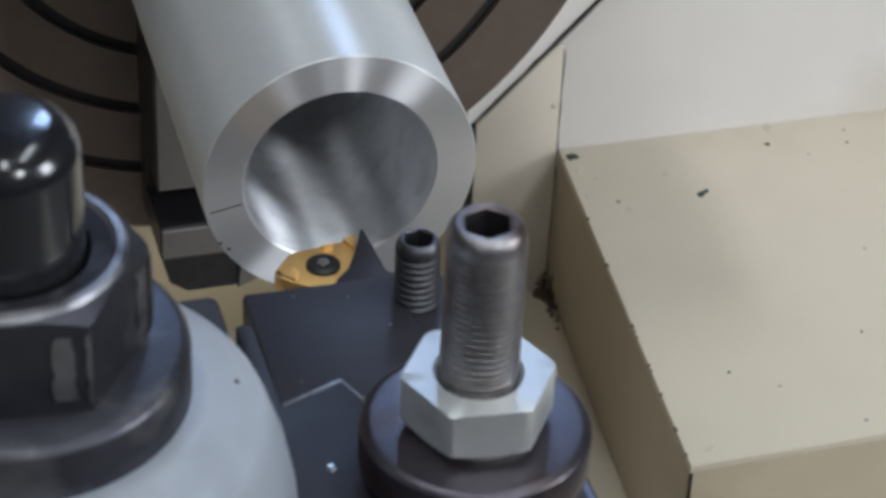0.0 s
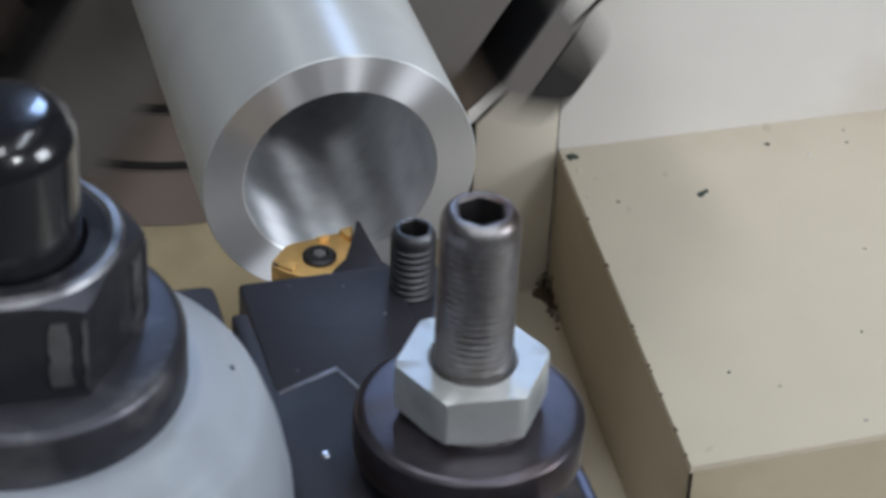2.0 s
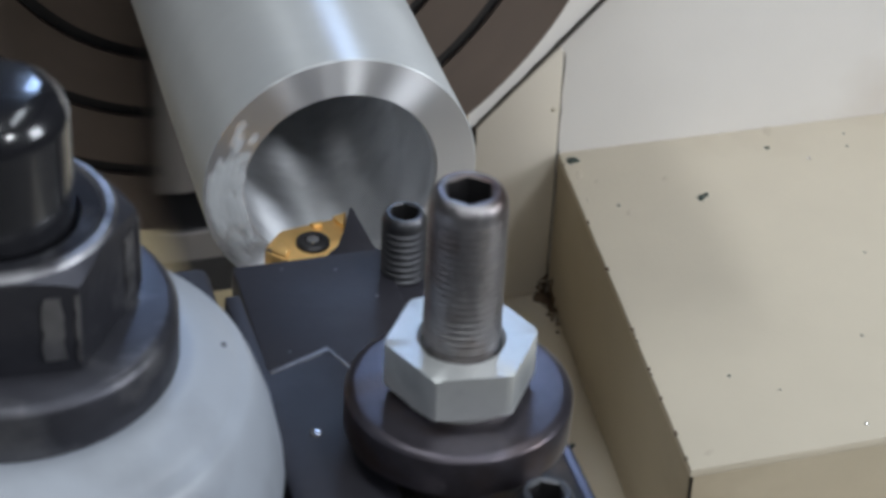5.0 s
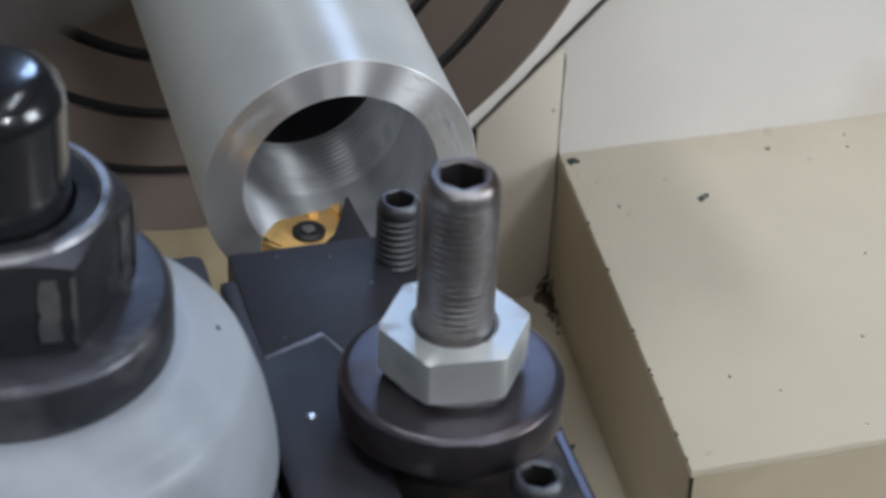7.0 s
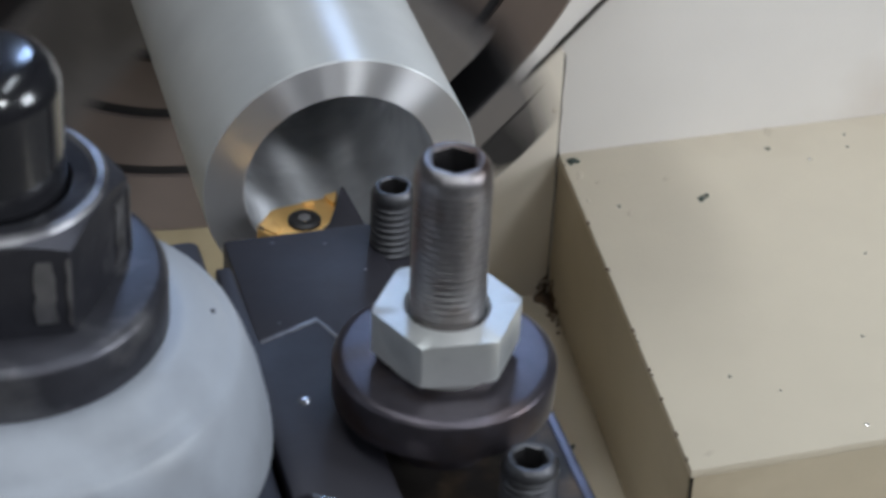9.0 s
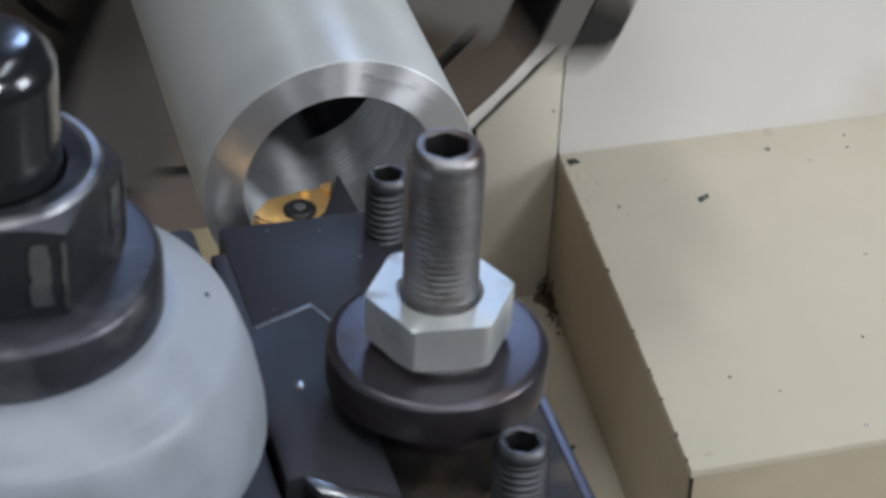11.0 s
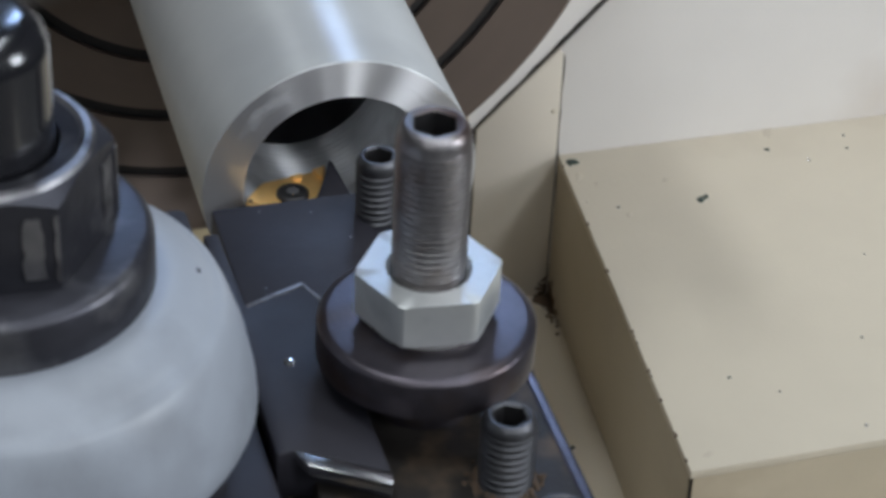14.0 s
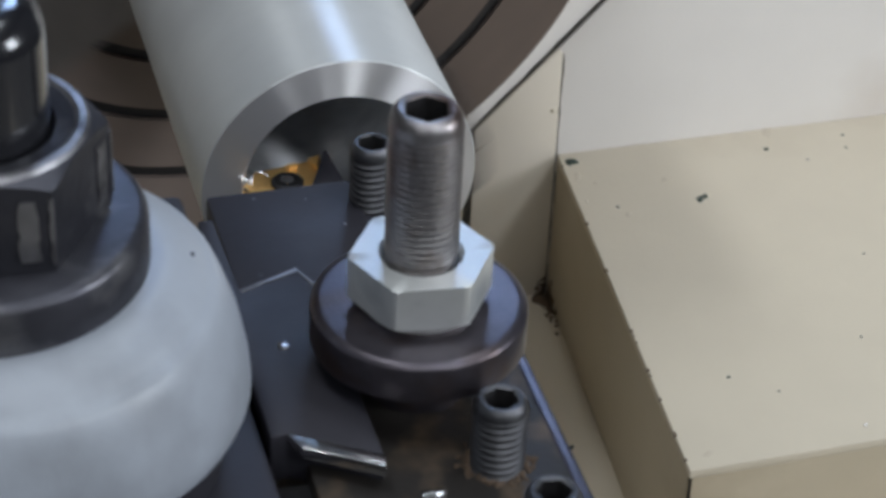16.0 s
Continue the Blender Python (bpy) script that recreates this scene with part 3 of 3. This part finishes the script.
def tool_post():
    t = thing("tool_post", "tool post with grey painted cap and black clamping bolt", "tool post", (-70, -129, -60))
    off = (0, 0, 60)

    def put(name, bm, mat, label="", parent=None):
        bmesh.ops.translate(bm, vec=off, verts=bm.verts)
        return part(name, bm, mat, parent or t, label)
    put("post_body", box(-33, -52, -60, 33, 52, 37, 1.5), HOLDER)
    put("neck", loft([(28.5, 36), (28.5, 46.5)], 64), HOLDER, "dark post neck")
    cap = [(20, 46.2), (30.8, 46.0), (31.7, 46.4), (32.1, 47.4), (31.9, 50), (30.8, 55.5), (29.3, 60.0), (28.6, 61.6), (28.1, 62.3), (27.5, 62.7), (26.9, 62.95), (26.3, 63.6), (25.0, 64.9), (22.5, 66.2), (20.5, 66.6), (9, 66.6)]
    put("cap", loft(cap, 128, (False, False)), CAP, "light grey painted domed cap")
    put("cap_mark", loft([(0.35, 64.2), (0.3, 64.98), (0.1, 65.0)], 12, at=(25.0, -1.8, 0)), HOLDER, "small dark mark")
    put("washer", loft([(9, 66.0), (19.0, 66.0), (19.9, 66.8), (19.9, 72.6), (19.4, 73.4), (18.6, 73.8), (9, 73.9)], 96, (False, False)), BIGNUT, "thick dark steel washer")
    tn = radians(-63)
    put("hex_nut", loft([(9.0, 74.0), hex_loop(15.7, 73.9, tn), hex_loop(15.7, 86.2, tn, 13.8, 0.6)], 96, (False, False)), BIGNUT, "worn dark hexagon nut")
    put("nut_chamfer", loft([hex_loop(15.7, 86.2, tn, 13.8, 0.6), hex_min(15.7, 13.7, 86.3, tn), (13.4, 86.45)], 96, (False, False)), BIGNUT, "dark worn chamfer")
    put("worn_rim", loft([(13.4, 86.45), (13.0, 87.0), (12.2, 87.1), (11.6, 86.75)], 96, (False, False)), WORN, "pale worn rim")
    rnd = random.Random(17)
    for k in range(6):
        a = tn + math.pi / 3 * k
        far = [(-1.9 - 2.6 * rnd.uniform(0.75, 1.0), 75.6 + 1.2 * i) for i in range(8)]
        near = [(-1.7 - 0.5 * rnd.random(), 75.6 + 1.2 * i) for i in range(8)]
        thin = [(-0.45 - 0.3 * rnd.random(), 75.0 + 1.3 * i) for i in range(8)]
        for outline, label in ((near + far[::-1], "pale scraped patch"), ([(-0.06, 75.0), (-0.06, 84.3)] + thin[::-1], "bright worn corner")):
            b = prism(outline, -0.3, 0.02, "Y", 0.0)
            bmesh.ops.translate(b, vec=(15.6 * 0.5, -15.6 * math.cos(math.pi / 6), 0), verts=b.verts)
            bmesh.ops.rotate(b, matrix=Matrix.Rotation(a + math.pi / 3, 3, "Z"), cent=(0, 0, 0), verts=b.verts)
            put("worn_corner", b, WORN, label)
    put("nut_top", loft([(11.6, 86.75), (9.4, 86.4), (9.0, 85.4), (9.0, 74)], 96, (False, False)), BIGNUT)
    put("bolt", loft([(8.8, 60), (8.8, 98.9), (8.75, 99.8), (8.4, 100.9), (7.4, 102.2), (6.3, 102.9), (5.2, 103.2), (1.0, 103.3)], 64, (True, True)), BOLT, "black clamping bolt end")
    return t


def carriage_slide():
    ob = part("carriage_slide", box(-130, -230, -186.9, 40, -40, -60, 3), HOLDER)
    tagged(ob, "dark steel carriage slide under the tool post", "lathe carriage")
    return ob


CARRIED = [tool_holder(), threading_tool(), tool_post(), carriage_slide()]


# ---- cutting-oil straw, its jet and the foam that it leaves ----
def straw():
    t = thing("spray_straw", "thin red plastic spray straw squirting cutting foam", "spray straw", (-29, -20, 25))
    part("tube", loft([(1.0, -140), (1.8, -140), (1.8, -0.4), (1.6, 0), (1.0, 0), (0.95, -138)], 24, (True, True), "X"), RED, t)
    b = loft([(0.30, -46), (0.32, -30), (0.34, -12), (0.2, 0)], 12, (True, True), "X")
    for k in (0.25, 0.45):
        loft([(0.55 * k, -46), (1.0 * k, -34), (1.5 * k, -18), (2.1 * k, -5), (1.2 * k, 0)], 16, (True, True), "X", bm=b)
    j = part("jet", b, MIST, t, "thin white misty jet of foam")
    return t, j


def foam():
    b, rnd = bmesh.new(), random.Random(4)
    for k in range(220):
        a = radians(rnd.gauss(0, 15))
        r = rnd.uniform(18.6, 23.8) - abs(a) * 1.5
        q = rnd.uniform(0.25, 1.1)
        loft([(q, 0.0), (q * 0.9, -0.14), (q * 0.4, -0.26)], 10, axis="Y", at=(r * math.cos(a), -0.05, r * math.sin(a)), bm=b)
    ob = part("foam_smear", b, THIN_FOAM)
    return tagged(ob, "white smear of cutting foam on the tube end", "foam")


def foam_residue():
    """Thin streaks of foam left on the tube's end face."""
    b, rnd = bmesh.new(), random.Random(9)
    for middle, spread, count in ((-178, 11, 90), (-63, 7, 45)):
        for _ in range(count):
            a, r = radians(rnd.gauss(middle, spread)), rnd.gauss(21.6, 0.9)
            q = rnd.uniform(0.2, 0.6)
            loft([(q, 0.0), (q * 0.9, -0.06), (q * 0.4, -0.1)], 8, axis="Y", at=(r * math.cos(a), -0.03, r * math.sin(a)), bm=b)
    return tagged(part("foam_residue", b, MILKY), "thin white streaks of foam on the tube end", "foam", kind="stuff")


def foam_film():
    """A thin uneven skin of foam on the wall of the bore."""
    rnd = random.Random(12)
    k = [rnd.uniform(-1.5, 1.5) for _ in range(48)]
    edge = [lambda a, h=h, f=f: (17.12, h + f * k[int(a / 6.2832 * 48 + 0.01) % 48]) for h, f in ((1.6, 0.5), (12, 0.0), (26, 2.0))]
    return tagged(part("foam_film", loft(edge, 96, (False, False), "Y"), MILKY), "thin milky skin of foam inside the tube", "foam", kind="stuff")


def swarf_curl():
    """A thin bright shaving wound into a loose curl."""
    b, rows = bmesh.new(), []
    for k in range(60):
        u = k / 59
        a = u * 9.5
        r = 1.2 - 0.4 * u
        c = Vector((u * 6.0 - 3.0, r * math.cos(a), r * math.sin(a) * 0.8 + 0.6))
        rows.append([b.verts.new(c + Vector(d)) for d in ((-0.18, 0, 0), (0, 0.05, 0.05), (0.18, 0, 0), (0, -0.05, -0.05))])
    for p, q in zip(rows, rows[1:]):
        for i in range(4):
            b.faces.new((p[i], p[(i + 1) % 4], q[(i + 1) % 4], q[i]))
    b.faces.new(rows[0]), b.faces.new(rows[-1])
    return tagged(part("swarf_curl", b, BRIGHT), "bright aluminium shaving curled beside the insert", "swarf")


SWARF = swarf_curl()
FOAM_SMEAR, RESIDUE, FILM = foam(), foam_residue(), foam_film()
STRAW, JET = straw()
REST = [tuple(o.location) for o in CARRIED]


def spin(t):
    """Degrees that the spindle has turned, anticlockwise as the tailstock sees it."""
    return max(0.0, t - 0.313) * 461.15


def motions():
    n = int(16 * FPS)
    times = [k / FPS for k in range(n + 1)]
    walk(CHUCK_THING, [(t, pose(0, 0.130, 0, 0, -spin(t), 0)) for t in times])
    walk(TUBE_THING, [(t, pose(0, 0, 0, 0, -spin(t), 0)) for t in times])
    for ob, (x, y, z) in zip(CARRIED, REST):
        rows = [(0, y), (0.45, y)] + [(t, y + 0.00173 * (t - 0.5)) for t in (0.6, 1, 2, 4, 6, 8, 10, 12, 14, 16)]
        walk(ob, [(t, pose(x, yy, z)) for t, yy in rows])
    sx, sy, sz = -0.0289, -0.020, 0.0251
    path = [(0, -60, 6), (3.1, -60, 6), (3.3, -7, 6), (3.4, 1, 4.4), (3.5, 0, 0), (3.6, -2, -2.5), (3.7, 0.6, -6.2), (3.8, 0.8, -3.6), (3.9, -2.6, 0), (4.0, -7, -4.6), (4.1, -15.5, -3.2), (4.2, -12, -2.6), (4.6, -60, 0), (16, -60, 0)]
    walk(STRAW, [(t, pose(sx + dx * 0.001, sy, sz + dz * 0.001, 0, 7, 0)) for t, dx, dz in path])
    wait = pose(-0.1, -0.05, -0.30)
    rows = [(0, wait), (3.7333, wait)]
    rows += [(k / FPS, pose(0, 0, 0, 0, -(80 + 460.9 * (k / FPS - 4.0)), 0)) for k in range(113, 187)]
    end = 80 + 460.9 * (186 / FPS - 4.0)
    rows += [(6.3, pose(0.02, -0.03, -0.30, 0, -end, 0)), (16, pose(0.02, -0.03, -0.30, 0, -end, 0))]
    walk(FOAM_SMEAR, rows)
    last = int(16 * FPS)
    for ob in (RESIDUE, FILM):
        walk(ob, [(0, wait), (3.7333, wait)] + [(k / FPS, pose(0, 0, 0, 0, -spin(k / FPS), 0)) for k in range(113, last + 1)])
    walk(SWARF, [(0, pose(0.002, 0.056, 0.004)), (14.4, pose(0.002, 0.056, 0.004)), (14.75, pose(-0.012, 0.006, 0.0035, 20, 0, 10)),
                 (15.0, pose(-0.0155, 0.0005, 0.0022, 40, 0, 25)), (16, pose(-0.0155, 0.0012, 0.0022, 60, 0, 25))])
    walk(JET, [(0, pose(0, 0, 0)), (3.5, pose(0, 0, 0)), (3.6, pose(0.040, 0, 0)), (4.0, pose(0.040, 0, 0)), (4.15, pose(0, 0, 0)), (16, pose(0, 0, 0))])


motions()
